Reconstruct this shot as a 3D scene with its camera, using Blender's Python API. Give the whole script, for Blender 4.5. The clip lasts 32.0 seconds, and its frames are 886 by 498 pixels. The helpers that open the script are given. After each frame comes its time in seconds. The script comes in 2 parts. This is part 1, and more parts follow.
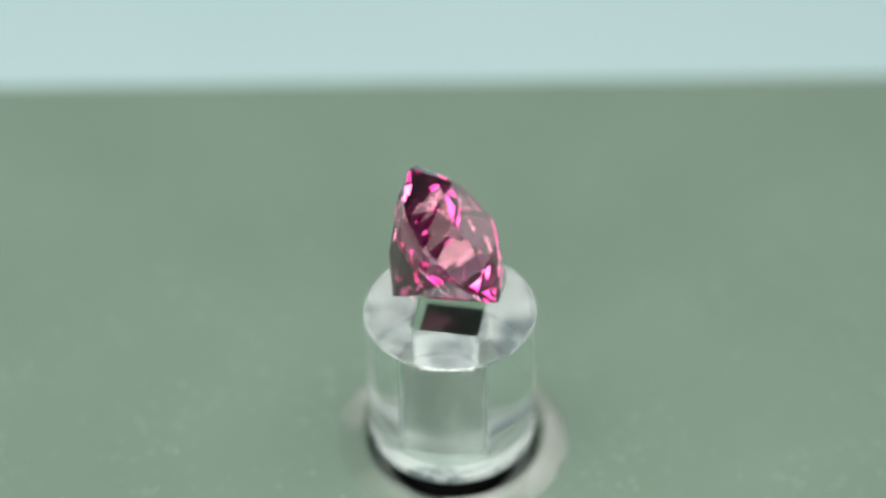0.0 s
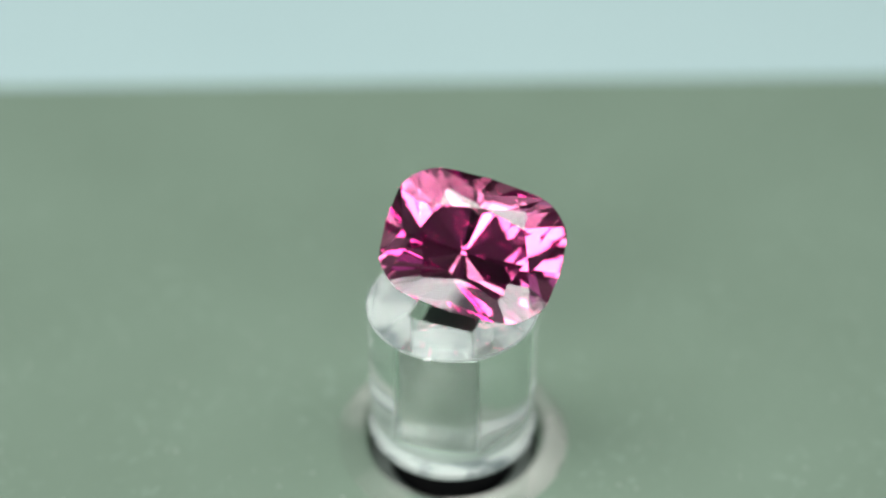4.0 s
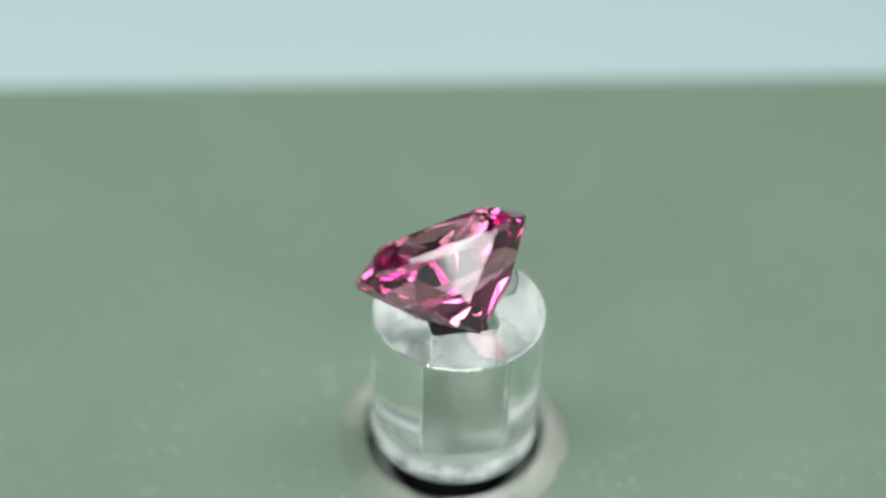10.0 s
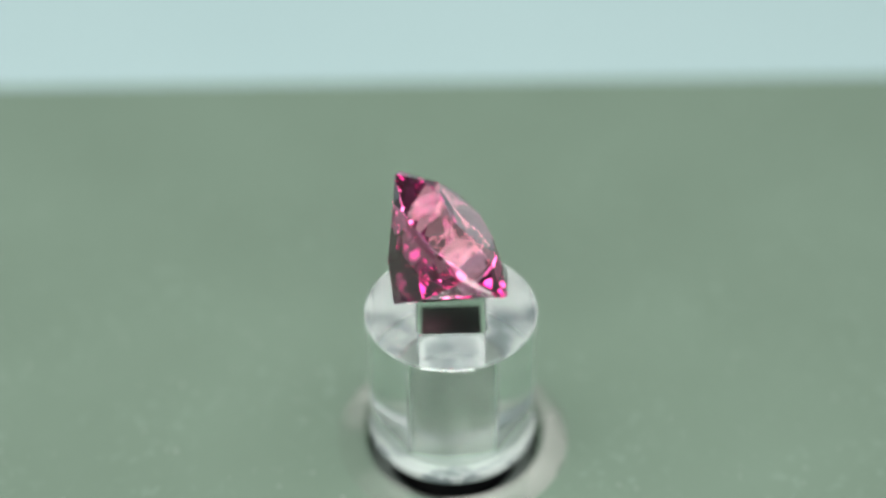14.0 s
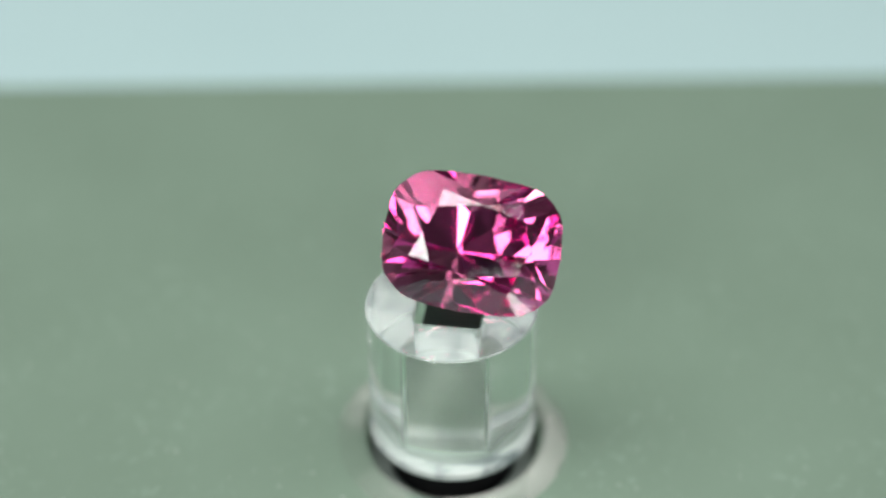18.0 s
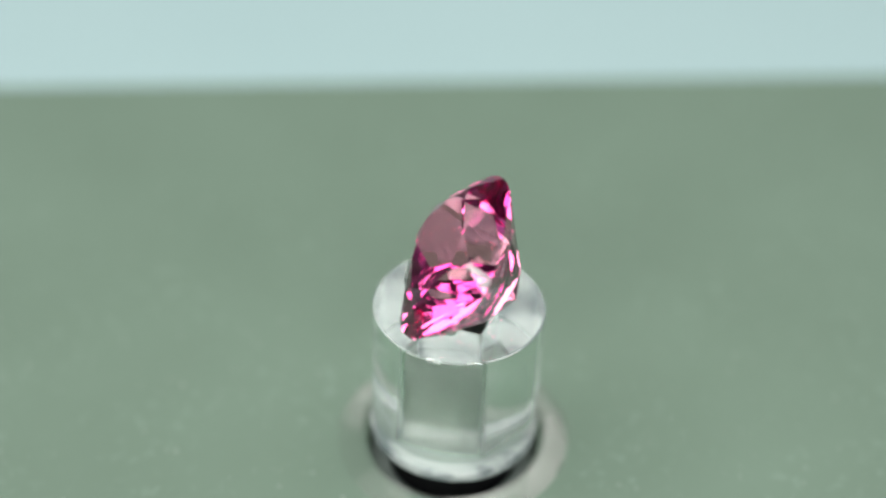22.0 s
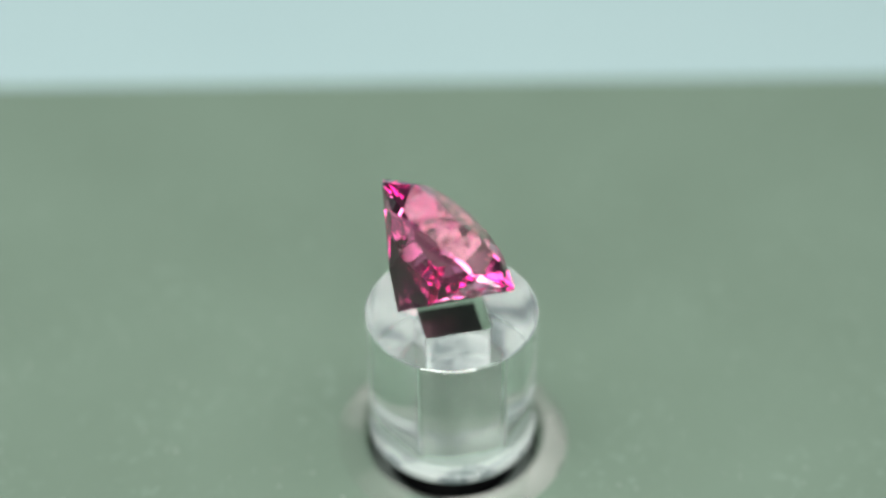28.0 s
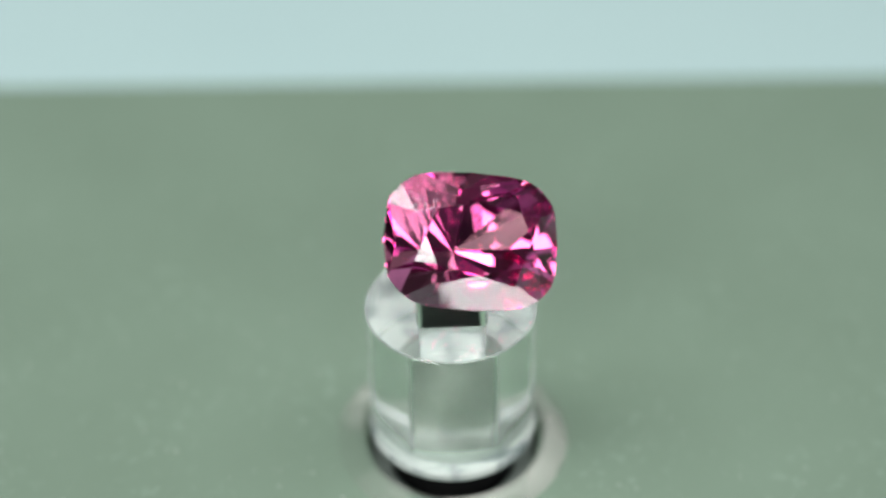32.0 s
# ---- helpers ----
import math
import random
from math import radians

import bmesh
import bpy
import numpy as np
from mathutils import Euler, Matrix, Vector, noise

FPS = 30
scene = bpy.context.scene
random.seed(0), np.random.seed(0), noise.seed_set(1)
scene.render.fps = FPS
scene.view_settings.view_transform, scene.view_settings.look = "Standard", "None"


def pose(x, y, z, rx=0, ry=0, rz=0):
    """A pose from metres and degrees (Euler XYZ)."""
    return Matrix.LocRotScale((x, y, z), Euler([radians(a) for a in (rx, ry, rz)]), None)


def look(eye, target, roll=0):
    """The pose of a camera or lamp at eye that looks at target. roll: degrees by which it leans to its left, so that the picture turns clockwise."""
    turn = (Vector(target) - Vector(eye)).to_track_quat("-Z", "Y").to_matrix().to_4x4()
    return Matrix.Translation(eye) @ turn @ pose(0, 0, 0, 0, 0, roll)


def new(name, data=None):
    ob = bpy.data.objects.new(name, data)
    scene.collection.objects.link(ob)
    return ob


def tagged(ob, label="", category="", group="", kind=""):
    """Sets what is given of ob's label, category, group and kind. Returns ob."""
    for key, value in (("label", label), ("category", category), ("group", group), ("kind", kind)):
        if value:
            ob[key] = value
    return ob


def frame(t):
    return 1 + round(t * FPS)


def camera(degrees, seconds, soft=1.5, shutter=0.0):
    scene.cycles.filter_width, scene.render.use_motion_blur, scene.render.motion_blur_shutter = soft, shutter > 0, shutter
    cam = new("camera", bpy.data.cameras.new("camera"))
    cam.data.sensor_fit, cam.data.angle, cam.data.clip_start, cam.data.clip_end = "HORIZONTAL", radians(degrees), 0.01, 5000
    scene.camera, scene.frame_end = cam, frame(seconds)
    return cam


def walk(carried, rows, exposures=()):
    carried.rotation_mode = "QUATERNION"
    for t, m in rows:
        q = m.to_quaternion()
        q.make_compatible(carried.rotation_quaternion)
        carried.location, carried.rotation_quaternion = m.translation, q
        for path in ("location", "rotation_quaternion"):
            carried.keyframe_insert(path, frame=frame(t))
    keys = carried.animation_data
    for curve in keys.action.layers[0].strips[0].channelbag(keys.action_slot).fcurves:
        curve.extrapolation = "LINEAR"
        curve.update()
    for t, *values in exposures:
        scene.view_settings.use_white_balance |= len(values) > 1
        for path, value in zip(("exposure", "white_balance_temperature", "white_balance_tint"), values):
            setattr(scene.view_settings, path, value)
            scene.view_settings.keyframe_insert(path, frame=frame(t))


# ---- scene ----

# One lens for the whole clip: a fixed close-up camera focused on the stone, with its background going soft.
cam = camera(30.26, 32.0, soft=2.3)
cam.data.dof.use_dof = True
cam.data.dof.focus_distance = 0.0915
cam.data.dof.aperture_fstop = 13.0
# light is mirrored many times inside the stone before it leaves
scene.cycles.max_bounces, scene.cycles.glossy_bounces, scene.cycles.transmission_bounces = 20, 20, 20
EYE = pose(0.0, -0.069805, 0.074624, 49.546, -0.376, 0.898)
walk(cam, [(0, EYE), (32, EYE)])

MM = 0.001
PERIOD = 14.45          # seconds for one turn of the stand, clockwise from above
LEAN, LEAN_AT = 1.68, 305.1   # the stand leans a little on its hub
ROD_R, ROD_H, HUB_H = 5.0, 9.635, 1.15

# ---------------------------------------------------------------- light
world = bpy.data.worlds.new("room_air")
world.use_nodes = True
scene.world = world
world.node_tree.nodes["Background"].inputs["Color"].default_value = (0.8, 0.9, 1.0, 1)
world.node_tree.nodes["Background"].inputs["Strength"].default_value = 0.05


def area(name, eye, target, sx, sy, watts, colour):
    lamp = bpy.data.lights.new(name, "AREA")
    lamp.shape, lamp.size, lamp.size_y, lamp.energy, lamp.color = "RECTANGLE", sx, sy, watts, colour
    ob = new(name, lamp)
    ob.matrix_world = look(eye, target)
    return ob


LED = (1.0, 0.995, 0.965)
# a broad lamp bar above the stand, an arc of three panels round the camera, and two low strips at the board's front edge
area("lamp_bar", (-0.03, -0.008, 0.335), (-0.03, -0.008, 0), 0.44, 0.125, 1.40, LED)
for turn in (-119, -95, -71):
    across = radians(turn)
    area("lamp_panel", (0.375 * math.cos(across), 0.375 * math.sin(across), 0.339), (0, 0, 0.015), 0.166, 0.072, 0.47, LED)
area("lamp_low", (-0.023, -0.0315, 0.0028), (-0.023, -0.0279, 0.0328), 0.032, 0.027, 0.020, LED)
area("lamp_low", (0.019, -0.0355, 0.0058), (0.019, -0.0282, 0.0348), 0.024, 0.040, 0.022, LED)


# ---------------------------------------------------------------- materials
def material(name):
    m = bpy.data.materials.new(name)
    m.use_nodes = True
    nt = m.node_tree
    return m, nt, nt.nodes["Principled BSDF"], nt.nodes["Material Output"]


def ramp(nt, source, stops):
    r = nt.nodes.new("ShaderNodeValToRGB")
    els = r.color_ramp.elements
    while len(els) < len(stops):
        els.new(0.5)
    for e, (p, c) in zip(els, stops):
        e.position, e.color = p, (*c, 1)
    nt.links.new(source, r.inputs["Fac"])
    return r.outputs["Color"]


def noise_of(nt, scale, detail=4, rough=0.5):
    tc = nt.nodes.new("ShaderNodeTexCoord")
    n = nt.nodes.new("ShaderNodeTexNoise")
    n.inputs["Scale"].default_value = scale
    n.inputs["Detail"].default_value = detail
    n.inputs["Roughness"].default_value = rough
    nt.links.new(tc.outputs["Object"], n.inputs["Vector"])
    return n.outputs["Fac"]


def bump(nt, b, height, strength, distance):
    k = nt.nodes.new("ShaderNodeBump")
    k.inputs["Strength"].default_value, k.inputs["Distance"].default_value = strength, distance
    nt.links.new(height, k.inputs["Height"])
    nt.links.new(k.outputs["Normal"], b.inputs["Normal"])


def matte(name, dark, light, scale, rough, grain=4000, relief=0.00002):
    m, nt, b, _ = material(name)
    big = noise_of(nt, scale, 5, 0.6)
    nt.links.new(ramp(nt, big, [(0.3, dark), (0.7, light)]), b.inputs["Base Color"])
    b.inputs["Roughness"].default_value = rough
    bump(nt, b, noise_of(nt, grain, 3), 0.25, relief)
    return m


def dusty_board():
    """Matte grey-green sheet with faint pale smudges of settled dust."""
    m = matte("grey_green_board", (0.151, 0.215, 0.166), (0.167, 0.237, 0.185), 75, 0.8)
    nt = m.node_tree
    b = nt.nodes["Principled BSDF"]
    plain = b.inputs["Base Color"].links[0].from_socket
    spots = ramp(nt, noise_of(nt, 1100, 3, 0.6), [(0.55, (0, 0, 0)), (0.72, (1, 1, 1))])
    areas = ramp(nt, noise_of(nt, 130, 2), [(0.44, (0, 0, 0)), (0.62, (1, 1, 1))])
    both = nt.nodes.new("ShaderNodeMath")
    both.operation = "MULTIPLY"
    nt.links.new(spots, both.inputs[0])
    nt.links.new(areas, both.inputs[1])
    mix = nt.nodes.new("ShaderNodeMix")
    mix.data_type = "RGBA"
    nt.links.new(both.outputs[0], mix.inputs["Factor"])
    nt.links.new(plain, mix.inputs["A"])
    mix.inputs["B"].default_value = (0.208, 0.288, 0.232, 1)
    nt.links.new(mix.outputs["Result"], b.inputs["Base Color"])
    return m


MAT_BOARD = dusty_board()
MAT_BOARD.node_tree.nodes["Principled BSDF"].inputs["Specular IOR Level"].default_value = 0.2
TABLE_TOP = matte("pale_blue_table", (0.385, 0.53, 0.545), (0.41, 0.555, 0.57), 15, 0.6, 1500)
TENT = matte("grey_tent_fabric", (0.11, 0.11, 0.108), (0.14, 0.14, 0.138), 6, 0.9, 900)
GREY_CLOTH = matte("grey_curtain", (0.05, 0.05, 0.049), (0.065, 0.064, 0.063), 8, 0.9, 900)
BLACK_HUB = matte("black_plastic", (0.006, 0.007, 0.008), (0.012, 0.012, 0.013), 300, 0.6)
CAP_BLACK = matte("black_felt", (0.009, 0.015, 0.012), (0.016, 0.024, 0.02), 300, 0.9)
CAP_BLACK.node_tree.nodes["Principled BSDF"].inputs["Roughness"].default_value = 0.3
CAP_BLACK.node_tree.nodes["Principled BSDF"].inputs["Specular IOR Level"].default_value = 0.2
BLACK_HUB.node_tree.nodes["Principled BSDF"].inputs["Specular IOR Level"].default_value = 0.12
WHITE_PAD = matte("white_adhesive_pad", (0.12, 0.15, 0.155), (0.39, 0.43, 0.42), 420, 0.4)
for stop, place in zip(WHITE_PAD.node_tree.nodes["Color Ramp"].color_ramp.elements, (0.40, 0.58)):
    stop.position = place
GLUE = matte("grey_green_glue", (0.15, 0.185, 0.17), (0.25, 0.30, 0.275), 500, 0.5)
DUST = matte("pale_dust", (0.17, 0.23, 0.19), (0.36, 0.42, 0.37), 500, 0.9)


def clear_acrylic():
    m, nt, b, _ = material("clear_acrylic")
    b.inputs["Base Color"].default_value = (0.93, 0.992, 0.962, 1)
    b.inputs["Transmission Weight"].default_value = 1.0
    b.inputs["IOR"].default_value = 1.49
    # polished, with a faint haze of fine wear
    rough = noise_of(nt, 900, 4, 0.7)
    mr = nt.nodes.new("ShaderNodeMapRange")
    mr.inputs["From Min"].default_value, mr.inputs["From Max"].default_value = 0.35, 0.8
    mr.inputs["To Min"].default_value, mr.inputs["To Max"].default_value = 0.0, 0.06
    nt.links.new(rough, mr.inputs["Value"])
    nt.links.new(mr.outputs["Result"], b.inputs["Roughness"])
    bump(nt, b, noise_of(nt, 260, 2), 0.12, 0.00004)
    return m


def satin_acrylic():
    m = ACRYLIC.copy()
    m.name = "satin_acrylic"
    nt = m.node_tree
    b = nt.nodes["Principled BSDF"]
    for socket in ("Roughness", "Normal"):
        nt.links.remove(b.inputs[socket].links[0])
    b.inputs["Roughness"].default_value = 0.05
    bump(nt, b, noise_of(nt, 500, 3, 0.6), 0.25, 0.00005)
    return m


def pink_stone():
    """Clear pink stone: rose where light passes once, deep magenta where it is mirrored inside."""
    m, nt, b, out = material("magenta_stone")
    nt.nodes.remove(b)
    fres = nt.nodes.new("ShaderNodeFresnel")
    fres.inputs["IOR"].default_value = 1.74
    through_it = nt.nodes.new("ShaderNodeBsdfRefraction")
    through_it.inputs["Color"].default_value = (0.98, 0.645, 0.735, 1)
    through_it.inputs["Roughness"].default_value = 0.0
    through_it.inputs["IOR"].default_value = 1.74
    gloss = nt.nodes.new("ShaderNodeBsdfGlossy")
    gloss.inputs["Roughness"].default_value = 0.0
    nt.links.new(ramp(nt, fres.outputs["Fac"], [(0.93, (0.97, 0.97, 0.97)), (0.985, (0.875, 0.50, 0.785))]), gloss.inputs["Color"])
    mix = nt.nodes.new("ShaderNodeMixShader")
    nt.links.new(fres.outputs["Fac"], mix.inputs["Fac"])
    nt.links.new(through_it.outputs[0], mix.inputs[1])
    nt.links.new(gloss.outputs[0], mix.inputs[2])
    nt.links.new(mix.outputs[0], out.inputs["Surface"])
    return m


def brushed_metal():
    m, nt, b, _ = material("brushed_grey_metal")
    tc = nt.nodes.new("ShaderNodeTexCoord")
    drawn = nt.nodes.new("ShaderNodeMapping")
    drawn.inputs["Scale"].default_value = (1, 1, 0.35)
    streak = nt.nodes.new("ShaderNodeTexNoise")
    streak.inputs["Scale"].default_value = 450
    streak.inputs["Detail"].default_value = 4
    nt.links.new(tc.outputs["Object"], drawn.inputs["Vector"])
    nt.links.new(drawn.outputs["Vector"], streak.inputs["Vector"])
    nt.links.new(ramp(nt, streak.outputs["Fac"], [(0.36, (0.33, 0.35, 0.335)), (0.66, (0.60, 0.595, 0.58))]), b.inputs["Base Color"])
    b.inputs["Metallic"].default_value = 0.9
    b.inputs["Roughness"].default_value = 0.2
    bump(nt, b, streak.outputs["Fac"], 0.2, 0.00002)
    return m


# Pale patches in colour and opacity stand in for light haze round the rod.
def halo_film():
    m, nt, b, out = material("halo_haze")
    nt.links.new(ramp(nt, noise_of(nt, 150, 2), [(0.35, (0.55, 0.58, 0.54)), (0.65, (0.86, 0.87, 0.83))]), b.inputs["Base Color"])
    b.inputs["Roughness"].default_value = 0.22
    b.inputs["Specular IOR Level"].default_value = 1.0
    clear = nt.nodes.new("ShaderNodeBsdfTransparent")
    clear.inputs["Color"].default_value = (0.95, 0.95, 0.95, 1)
    mix = nt.nodes.new("ShaderNodeMixShader")
    nt.links.new(ramp(nt, noise_of(nt, 230, 1), [(0.38, (0.03, 0.03, 0.03)), (0.62, (0.36, 0.36, 0.36))]), mix.inputs["Fac"])
    nt.links.new(clear.outputs[0], mix.inputs[1])
    nt.links.new(b.outputs[0], mix.inputs[2])
    nt.links.new(mix.outputs[0], out.inputs["Surface"])
    return m


BRUSHED = brushed_metal()
HALO_FILM = halo_film()
ACRYLIC = clear_acrylic()
SATIN = satin_acrylic()
STONE = pink_stone()


# ---------------------------------------------------------------- building
def link(name, bm, mat, parent=None, label="", smooth=False):
    me = bpy.data.meshes.new(name)
    bm.normal_update()
    bm.to_mesh(me)
    bm.free()
    me.materials.append(mat)
    if smooth:
        for p in me.polygons:
            p.use_smooth = True
    ob = new(name, me)
    if parent:
        ob.parent = parent
    if label:
        ob["label"] = label
    return ob


def part(name, bm, mat, parent, label="", smooth=False):
    return link(name, bm, mat, parent, label, smooth)


def box(x0, x1, y0, y1, z0, z1, bevel=0.0):
    bm = bmesh.new()
    bmesh.ops.create_cube(bm, size=1)
    for v in bm.verts:
        v.co = Vector((x0 + (v.co.x + 0.5) * (x1 - x0), y0 + (v.co.y + 0.5) * (y1 - y0), z0 + (v.co.z + 0.5) * (z1 - z0)))
    if bevel:
        bmesh.ops.bevel(bm, geom=bm.edges[:], offset=bevel, segments=2, affect="EDGES", profile=0.5)
    return bm


def lathe(profile, segments=96, close=False):
    """A turned solid from (radius, height) pairs, in millimetres."""
    bm = bmesh.new()
    rings = []
    for r, z in profile:
        if r < 1e-6:
            rings.append([bm.verts.new((0, 0, z * MM))])
        else:
            rings.append([bm.verts.new((r * MM * math.cos(2 * math.pi * i / segments), r * MM * math.sin(2 * math.pi * i / segments), z * MM)) for i in range(segments)])
    pairs = list(zip(rings, rings[1:]))
    if close:
        pairs.append((rings[-1], rings[0]))
    for a, b in pairs:
        for i in range(segments):
            j = (i + 1) % segments
            if len(a) == 1:
                bm.faces.new((a[0], b[j], b[i]))
            elif len(b) == 1:
                bm.faces.new((a[i], a[j], b[0]))
            else:
                bm.faces.new((a[i], a[j], b[j], b[i]))
    bmesh.ops.recalc_face_normals(bm, faces=bm.faces[:])
    return bm


# ---------------------------------------------------------------- setting
SIDE, BACK, FRONT, HIGH = 0.34, 0.45, -0.50, 0.40
tagged(link("ground", box(-SIDE, SIDE, FRONT, BACK, -0.024, -0.004), TABLE_TOP), "pale blue-white table top under the board", "table", kind="structure")
tagged(link("wall_back", box(-SIDE, SIDE, BACK, BACK + 0.01, -0.024, HIGH), TENT), "grey fabric back of the light box", "wall", kind="structure")
tagged(link("wall_left", box(-SIDE - 0.01, -SIDE, FRONT, BACK + 0.01, -0.024, HIGH), TENT), "grey fabric side of the light box", "wall", kind="structure")
tagged(link("wall_right", box(SIDE, SIDE + 0.01, FRONT, BACK + 0.01, -0.024, HIGH), TENT), "grey fabric side of the light box", "wall", kind="structure")
tagged(link("wall_front", box(-SIDE - 0.01, SIDE + 0.01, FRONT - 0.01, FRONT, -0.024, HIGH), GREY_CLOTH), "dark grey curtain closing the light box", "wall", kind="structure")
tagged(link("ceiling", box(-SIDE - 0.01, SIDE + 0.01, FRONT - 0.01, BACK + 0.01, HIGH, HIGH + 0.01), TENT), "grey fabric top of the light box", "ceiling", kind="structure")

HOLE = 5.2 * MM


def holed_board(x0, x1, y0, y1, z0, z1, radius, chamfer):
    """A flat board with a round hole for the turntable's shaft, its outer edge chamfered."""
    angles = sorted([2 * math.pi * i / 128 for i in range(128)] + [math.atan2(y, x) % (2 * math.pi) for x in (x0, x1) for y in (y0, y1)])
    bm = bmesh.new()

    def edge(a, inset):
        c, d = math.cos(a), math.sin(a)
        reach = min(((x1 if c > 0 else x0) / c) if abs(c) > 1e-9 else 9, ((y1 if d > 0 else y0) / d) if abs(d) > 1e-9 else 9)
        x, y = reach * c, reach * d
        return max(x0 + inset, min(x1 - inset, x)), max(y0 + inset, min(y1 - inset, y))

    lip = 0.15 * MM
    loops = [[bm.verts.new((*edge(a, chamfer), z1)) for a in angles],
             [bm.verts.new(((radius + lip) * math.cos(a), (radius + lip) * math.sin(a), z1)) for a in angles],
             [bm.verts.new((radius * math.cos(a), radius * math.sin(a), z1 - lip)) for a in angles],
             [bm.verts.new((radius * math.cos(a), radius * math.sin(a), z0)) for a in angles],
             [bm.verts.new((*edge(a, 0), z0)) for a in angles],
             [bm.verts.new((*edge(a, 0), z1 - chamfer)) for a in angles]]
    for a, b in zip(loops, loops[1:] + loops[:1]):
        for i in range(len(angles)):
            k = (i + 1) % len(angles)
            bm.faces.new((a[i], a[k], b[k], b[i]))
    bmesh.ops.recalc_face_normals(bm, faces=bm.faces[:])
    return bm


board = link("display_board", holed_board(-0.16, 0.16, -0.023, 0.0389, -0.004, 0.0, HOLE, 0.0006), MAT_BOARD)
board.matrix_world = pose(0, 0, 0, 0, 0, 2.77)

def dust_specks():
    """Fine pale dust and a few short fibres on the board."""
    rnd = random.Random(7)
    bm = bmesh.new()
    for i in range(430):
        x, y = rnd.uniform(-34, 34), rnd.triangular(-9, 34, -4)
        r = rnd.choice((0.035, 0.045, 0.05, 0.06, 0.08, 0.11)) * rnd.uniform(0.7, 1.2)
        long = rnd.uniform(4, 8) if i % 140 == 5 else rnd.uniform(1, 1.8)
        if math.hypot(x, y) < 7.6:
            continue
        a = rnd.uniform(0, math.pi)
        m = pose(x * MM, y * MM, 0.0, 0, 0, math.degrees(a)) @ Matrix.Diagonal((r * long * MM, r * MM * (0.5 if long > 4 else 1), r * 0.5 * MM, 1))
        bmesh.ops.create_icosphere(bm, subdivisions=1, radius=1, matrix=m)
    return bm


tagged(link("dust", dust_specks(), DUST), "fine pale dust specks and fibres on the board", "dust", kind="stuff")
tagged(board, "matte grey-green display board with a round hole on a pale table", "board")


# ---------------------------------------------------------------- the turning stand
def bored_rod(radius, side, turn, z0, z1, chamfer, segments=128):
    """A clear round rod with a square bore along its axis."""
    bm = bmesh.new()
    half = side / 2

    def ring(r, z):
        return [bm.verts.new((r * MM * math.cos(2 * math.pi * i / segments), r * MM * math.sin(2 * math.pi * i / segments), z * MM)) for i in range(segments)]

    def square(s, z):
        vs = []
        for i in range(segments):
            a = 2 * math.pi * i / segments - turn
            k = s / (abs(math.cos(a)) ** 16 + abs(math.sin(a)) ** 16) ** (1 / 16)
            vs.append(bm.verts.new((k * MM * math.cos(a + turn), k * MM * math.sin(a + turn), z * MM)))
        return vs

    loops = [ring(radius - chamfer, z0), ring(radius, z0 + chamfer), ring(radius, z1 - 0.09), ring(radius - 0.09, z1),
             square(half + 0.09, z1), square(half, z1 - 0.09), square(half, z0)]
    for a, b in zip(loops, loops[1:] + loops[:1]):
        for i in range(segments):
            j = (i + 1) % segments
            bm.faces.new((a[i], a[j], b[j], b[i]))
    for e in bm.edges:
        e.smooth = abs(e.verts[0].co.z - e.verts[1].co.z) > 1 * MM
    bmesh.ops.recalc_face_normals(bm, faces=bm.faces[:])
    return bm


def smooth_walls(ob):
    """Round walls smooth, flat faces and the bore's faces flat."""
    for p in ob.data.polygons:
        c = p.center
        p.use_smooth = abs(p.normal.z) < 0.1 and math.hypot(c.x, c.y) > 4.6 * MM


stand = tagged(new("gem_stand"), "clear acrylic rod with a square bore on a black hub", "stand")
rod = part("rod", bored_rod(ROD_R, 3.9, radians(-9.3), HUB_H + 0.55, HUB_H + ROD_H, 0.12), ACRYLIC, stand, "clear polished acrylic rod with a square bore")
smooth_walls(rod)
rod.visible_shadow = False
rod.data.materials.append(SATIN)
for p in rod.data.polygons:
    if p.normal.z > 0.9:
        p.material_index = 1
peg = part("peg", box(-1.72 * MM, 1.72 * MM, -1.72 * MM, 1.72 * MM, HUB_H * MM, (HUB_H + ROD_H - 1.65) * MM, 0.08 * MM), BRUSHED, stand, "brushed grey metal peg inside the bore")
peg.rotation_euler.z = radians(-9.3)
part("cap", box(-1.72 * MM, 1.72 * MM, -1.72 * MM, 1.72 * MM, (HUB_H + ROD_H - 1.64) * MM, (HUB_H + ROD_H - 1.4) * MM, 0.05 * MM), CAP_BLACK, peg, "black cap on the peg")
part("pad", lathe([(3.25, HUB_H), (4.9, HUB_H), (5.06, HUB_H + 0.1), (5.11, HUB_H + 0.3), (5.06, HUB_H + 0.52), (4.95, HUB_H + 0.62), (3.25, HUB_H + 0.62)], close=True), WHITE_PAD, stand, "white adhesive ring under the rod")
hub = part("hub", lathe([(0, -2.6), (3.8, -2.6), (3.8, HUB_H - 0.3), (4.4, HUB_H - 0.12), (4.4, HUB_H - 0.01), (0, HUB_H - 0.01)]), BLACK_HUB, stand, "black plastic hub and shaft in the board's hole")
part("glue", lathe([(0, HUB_H - 0.01), (3.2, HUB_H - 0.01), (3.2, HUB_H + 0.5), (3.15, HUB_H + 0.58), (0, HUB_H + 0.58)]), GLUE, hub, "grey-green glue in the middle of the hub")
tagged(link("turntable_base", lathe([(0, -3.98), (5.15, -3.98), (5.15, -1.5), (5.0, -1.35), (4.1, -1.35), (4.0, -1.5), (4.0, -2.7), (0, -2.7)]), GLUE), "grey-green turntable base in the board's hole", "turntable")


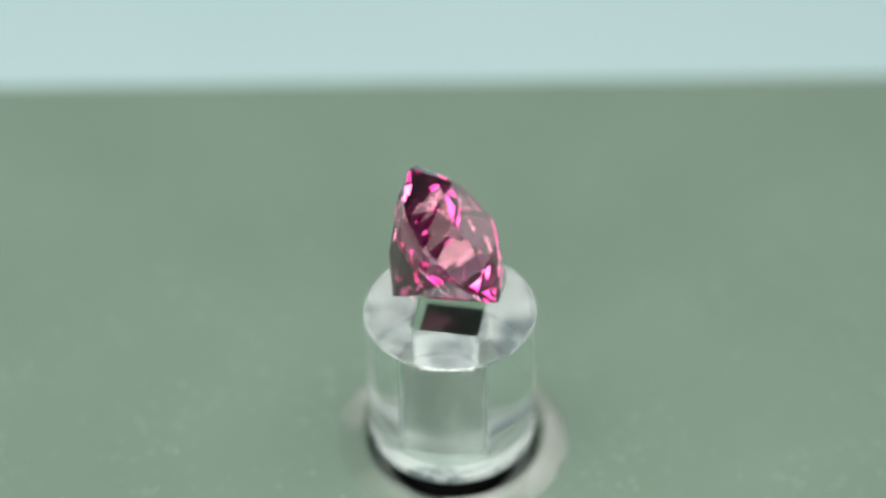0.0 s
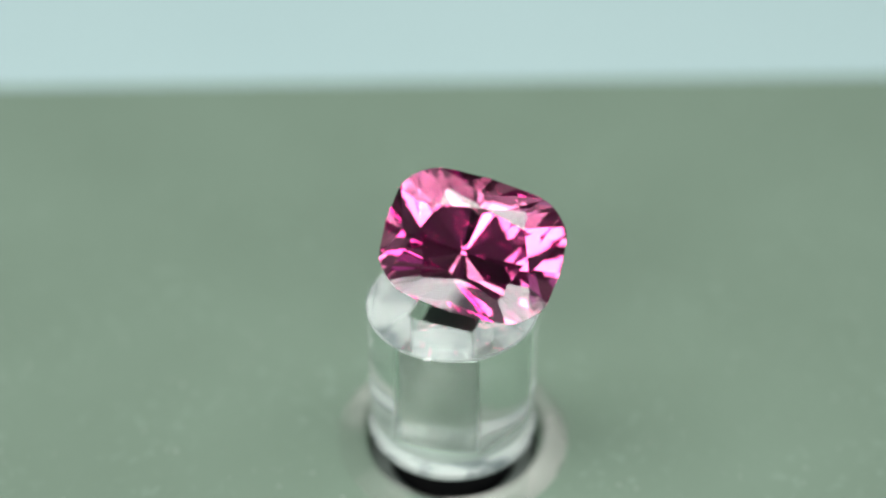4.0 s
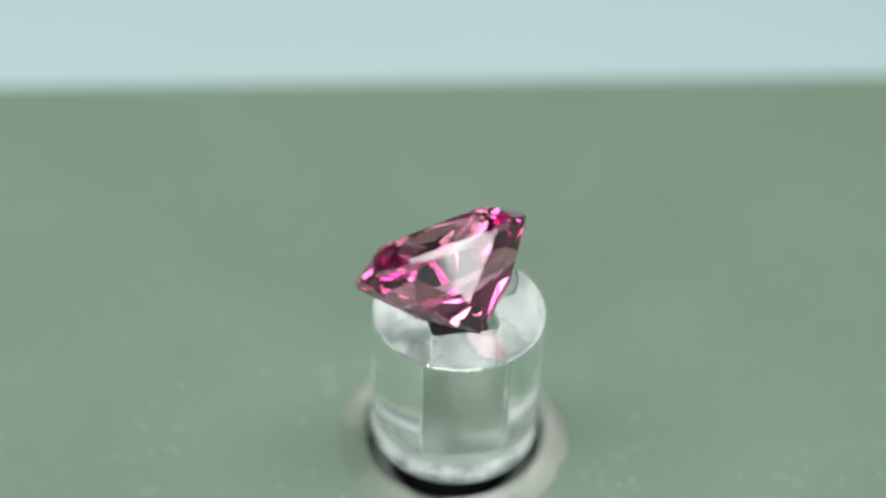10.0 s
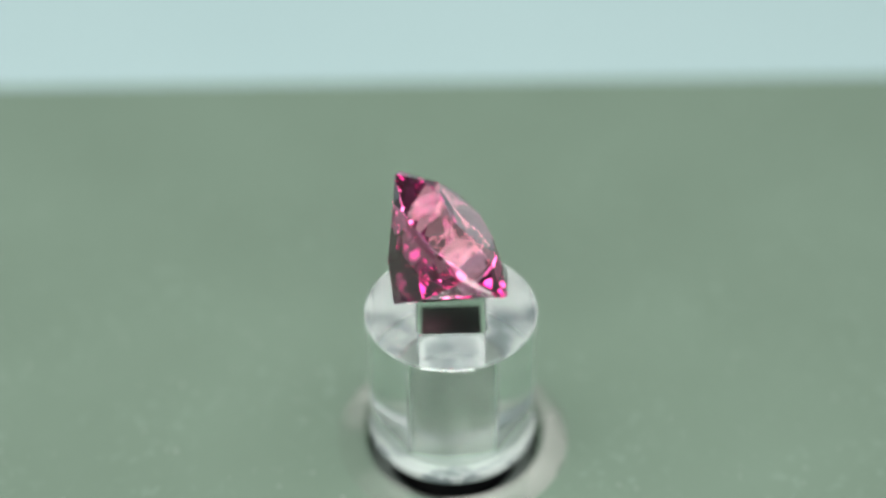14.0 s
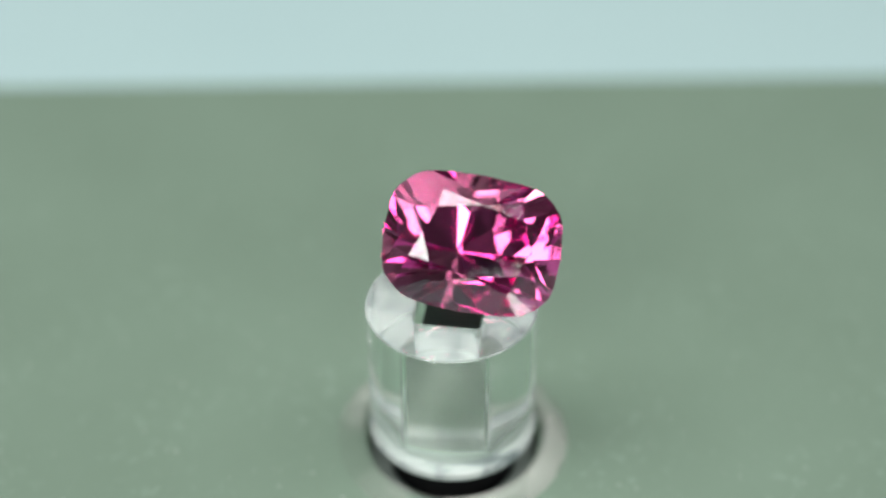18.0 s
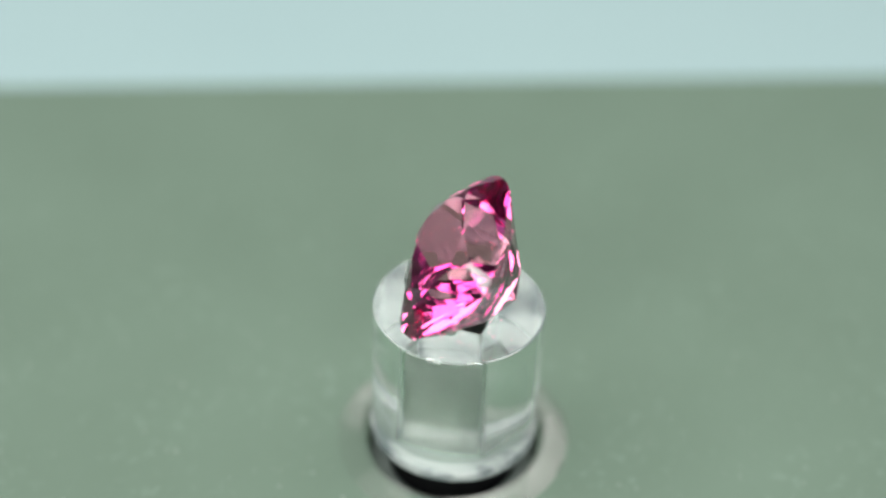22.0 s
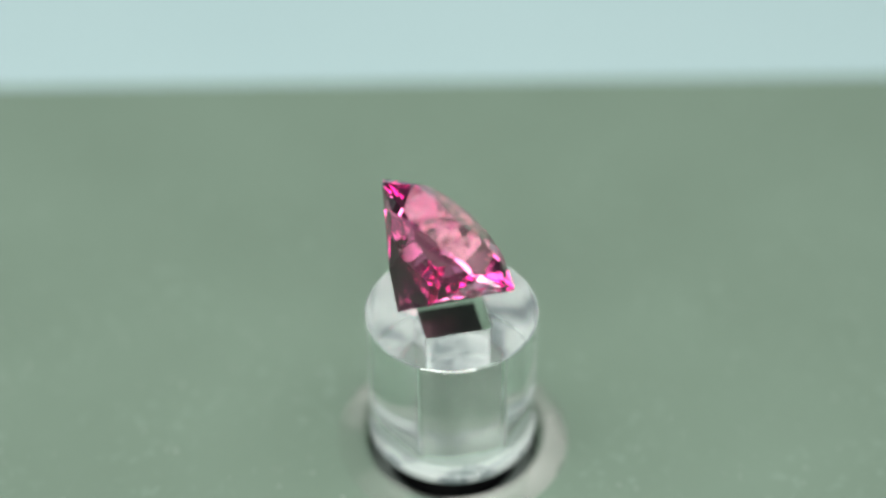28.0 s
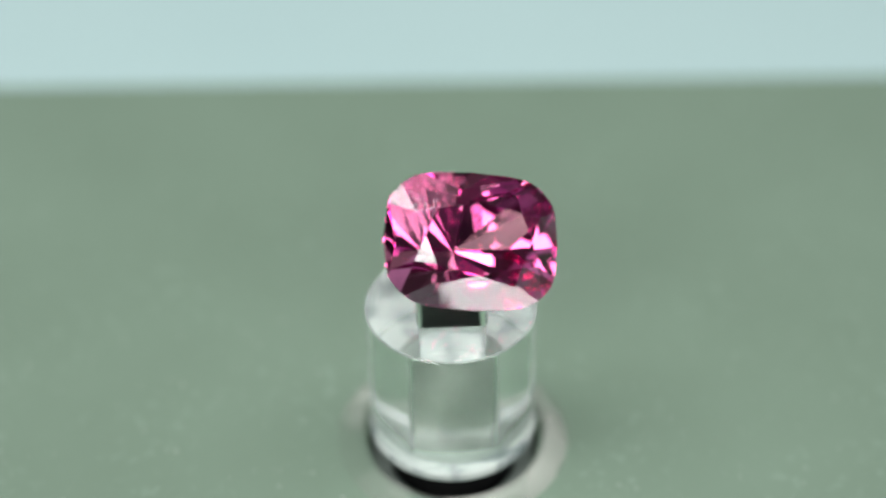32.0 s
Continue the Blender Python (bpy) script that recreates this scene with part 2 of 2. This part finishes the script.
# Added ring that carries the pale halo of light round the rod's foot.
ring = link("halo_ring", lathe([(5.42, 0.02), (5.45, 0.35), (5.6, 0.7), (5.85, 0.85), (6.2, 0.80), (6.65, 0.52), (6.95, 0.22), (7.1, 0.02)]), HALO_FILM, smooth=True)
tagged(ring, "translucent ring added for the pale halo of light round the black hub", "ring")

# ---------------------------------------------------------------- the stone
GEM_L, GEM_W, GEM_N = 10.0, 7.65, 3.5
CROWN, PAVILION, GIRDLE = 1.36, 5.22, 0.14


def support(phi, n=GEM_N):
    """How far the unit cushion outline reaches in a direction."""
    q = n / (n - 1)
    return (abs(math.cos(phi)) ** q + abs(math.sin(phi)) ** q) ** (1 / q)


def cushion_stone():
    """A cushion brilliant, cut plane by plane from a block in a unit outline, then stretched to its length and width."""
    bm = bmesh.new()
    bmesh.ops.create_cube(bm, size=14)

    g = GIRDLE / 2
    bmesh.ops.bisect_plane(bm, geom=bm.verts[:] + bm.edges[:] + bm.faces[:], plane_co=(0, 0, CROWN), plane_no=(0, 0, 1), clear_outer=True)
    bmesh.ops.holes_fill(bm, edges=[e for e in bm.edges if e.is_boundary], sides=0)
    for i in range(48):
        a = 2 * math.pi * (i + 0.5) / 48
        n = Vector((math.cos(a), math.sin(a), 0))
        bmesh.ops.bisect_plane(bm, geom=bm.verts[:] + bm.edges[:] + bm.faces[:], dist=1e-7, plane_co=n * support(a), plane_no=n, clear_outer=True)
        bmesh.ops.holes_fill(bm, edges=[e for e in bm.edges if e.is_boundary], sides=0)

    def facet(*points):
        """Cut along the plane through three points, keeping the side of the stone's middle."""
        p, q, r = (Vector(c) for c in points)
        n = (q - p).cross(r - p).normalized()
        if n.dot(p) < 0:
            n = -n
        bmesh.ops.bisect_plane(bm, geom=bm.verts[:] + bm.edges[:] + bm.faces[:], dist=1e-7, plane_co=p, plane_no=n, clear_outer=True)
        bmesh.ops.holes_fill(bm, edges=[e for e in bm.edges if e.is_boundary], sides=0)

    def at(degrees_round, r, z):
        a = radians(degrees_round)
        return (r * math.cos(a), r * math.sin(a), z)

    def rim(degrees_round, z, grow=1.0):
        a = radians(degrees_round)
        return at(degrees_round, grow * (abs(math.cos(a)) ** GEM_N + abs(math.sin(a)) ** GEM_N) ** (-1 / GEM_N), z)

    # eight mains (where each meets the table's corner, which way it falls and where it ends on the girdle), and the star tips between them
    quarter = [(0, 0.62, 0, 0), (39.5, 0.635, 43, 45.5)], [(90, 0.535, 90, 90), (140.5, 0.635, 137, 134.5)]
    mains = [(c + k, r, d + k, e + k) for k in (0, 180) for pair in quarter for c, r, d, e in pair]
    tips = [26.5, 57.5, 122.5, 153.5, 206.5, 237.5, 302.5, 333.5]

    def kite(main):
        """The slope of a main from the table to the girdle, its direction and its reach at the table."""
        corner, r, way_round, end = main
        d = radians(way_round)
        reach = r * math.cos(radians(corner - way_round))
        x, y, _ = rim(end, g)
        return (CROWN - g) / (x * math.cos(d) + y * math.sin(d) - reach), d, reach

    def kite_height(main, place):
        fall, d, reach = kite(main)
        return CROWN - fall * (place[0] * math.cos(d) + place[1] * math.sin(d) - reach)

    for i in range(8):
        a, b = mains[i], mains[(i + 1) % 8]
        fall, d, reach = kite(a)
        n = Vector((fall * math.cos(d), fall * math.sin(d), 1)).normalized()
        bmesh.ops.bisect_plane(bm, geom=bm.verts[:] + bm.edges[:] + bm.faces[:], dist=1e-7,
                               plane_co=(reach * math.cos(d), reach * math.sin(d), CROWN), plane_no=n, clear_outer=True)
        bmesh.ops.holes_fill(bm, edges=[e for e in bm.edges if e.is_boundary], sides=0)
        spot = at(tips[i], 0.805, 0)
        tip = (spot[0], spot[1], min(kite_height(a, spot), kite_height(b, spot)))
        facet(at(a[0], a[1], CROWN), at(b[0], b[1], CROWN), tip)                                 # star
        facet(tip, rim(a[3], g, 1.008), rim(tips[i], g, 1.008))                                 # upper halves
        facet(tip, rim(b[3], g, 1.008), rim(tips[i], g, 1.008))

    def under(slope_x, slope_y, base):
        """Keep what lies above the plane that rises from the culet by these slopes."""
        n = Vector((slope_x, slope_y, -1)).normalized()
        bmesh.ops.bisect_plane(bm, geom=bm.verts[:] + bm.edges[:] + bm.faces[:], dist=1e-7, plane_co=(0, 0, base), plane_no=n, clear_outer=True)
        bmesh.ops.holes_fill(bm, edges=[e for e in bm.edges if e.is_boundary], sides=0)

    def to_girdle(slope_x, slope_y, drop=0.0):
        """The base at which such a plane touches the outline just under the girdle."""
        q = GEM_N / (GEM_N - 1)
        return -g - drop - (slope_x ** q + slope_y ** q) ** (1 / q)

    # pavilion: ridges on both axes, a narrow strip at each corner, mains to the culet and halves up to the girdle
    for sx in (1, -1):
        for sy in (1, -1):
            under(sx * 2.95, sy * 3.55, -PAVILION)
            under(sx * 3.78, sy * 2.64, -PAVILION + 0.02)
            under(sx * 3.40, sy * 3.17, -PAVILION + 0.01)
            under(sx * 1.375, sy * 5.81, to_girdle(1.375, 5.81))
            under(sx * 5.96, sy * 1.09, to_girdle(5.96, 1.09))
    for v in bm.verts:
        x, y, z = v.co
        lean = max(0.0, -z) / PAVILION
        v.co = Vector((x * GEM_L / 2 - 0.37 * lean, y * GEM_W / 2 - 0.30 * lean, z)) * MM
    bmesh.ops.recalc_face_normals(bm, faces=bm.faces[:])
    return bm


def only(bm, keep):
    """A copy of a mesh with just the faces that keep() accepts."""
    out = bm.copy()
    bmesh.ops.delete(out, geom=[f for f in out.faces if not keep(f)], context="FACES")
    return out


def tack_blob():
    """A low dab of clear tack between the rod's top and the stone."""
    top = HUB_H + ROD_H
    return lathe([(0, top - 0.02), (0.45, top - 0.02), (0.48, top + 0.1), (0.36, top + 0.4), (0.34, top + 0.7), (0.38, top + 0.84), (0, top + 0.86)], 32)


tack = part("tack", tack_blob(), SATIN, stand, "small dab of clear tack")
tack.location = (0.2 * MM, 2.3 * MM, 0)
for p in tack.data.polygons:
    p.use_smooth = True

gem = tagged(new("gemstone"), "faceted cushion-cut magenta pink gemstone tilted on the clear rod", "gemstone")
cut_stone = cushion_stone()
cut_stone.normal_update()
crown = part("crown", only(cut_stone, lambda f: 0.02 < f.normal.z < 0.999), STONE, gem)
part("table_facet", only(cut_stone, lambda f: f.normal.z >= 0.999), STONE, crown)
part("girdle", only(cut_stone, lambda f: abs(f.normal.z) <= 0.02), STONE, gem)
part("pavilion", only(cut_stone, lambda f: f.normal.z < -0.02), STONE, gem)
cut_stone.free()


def motions():
    """The stand and the stone turn together, leaning slightly."""
    seat = pose(0.256 * MM, 1.231 * MM, (HUB_H + ROD_H + 4.614) * MM) @ pose(0, 0, 0, 0, 0, 102.28) @ pose(0, 0, 0, 46.98) @ pose(0, 0, 0, 0, 0, -18.54)
    turns = []
    for i in range(65):
        t = i * 0.5
        turns.append((t, pose(0, 0, 0, 0, 0, -360 * t / PERIOD + LEAN_AT) @ pose(0, 0, 0, LEAN) @ pose(0, 0, 0, 0, 0, -LEAN_AT)))
    walk(stand, turns)
    walk(gem, [(t, m @ seat) for t, m in turns])


motions()
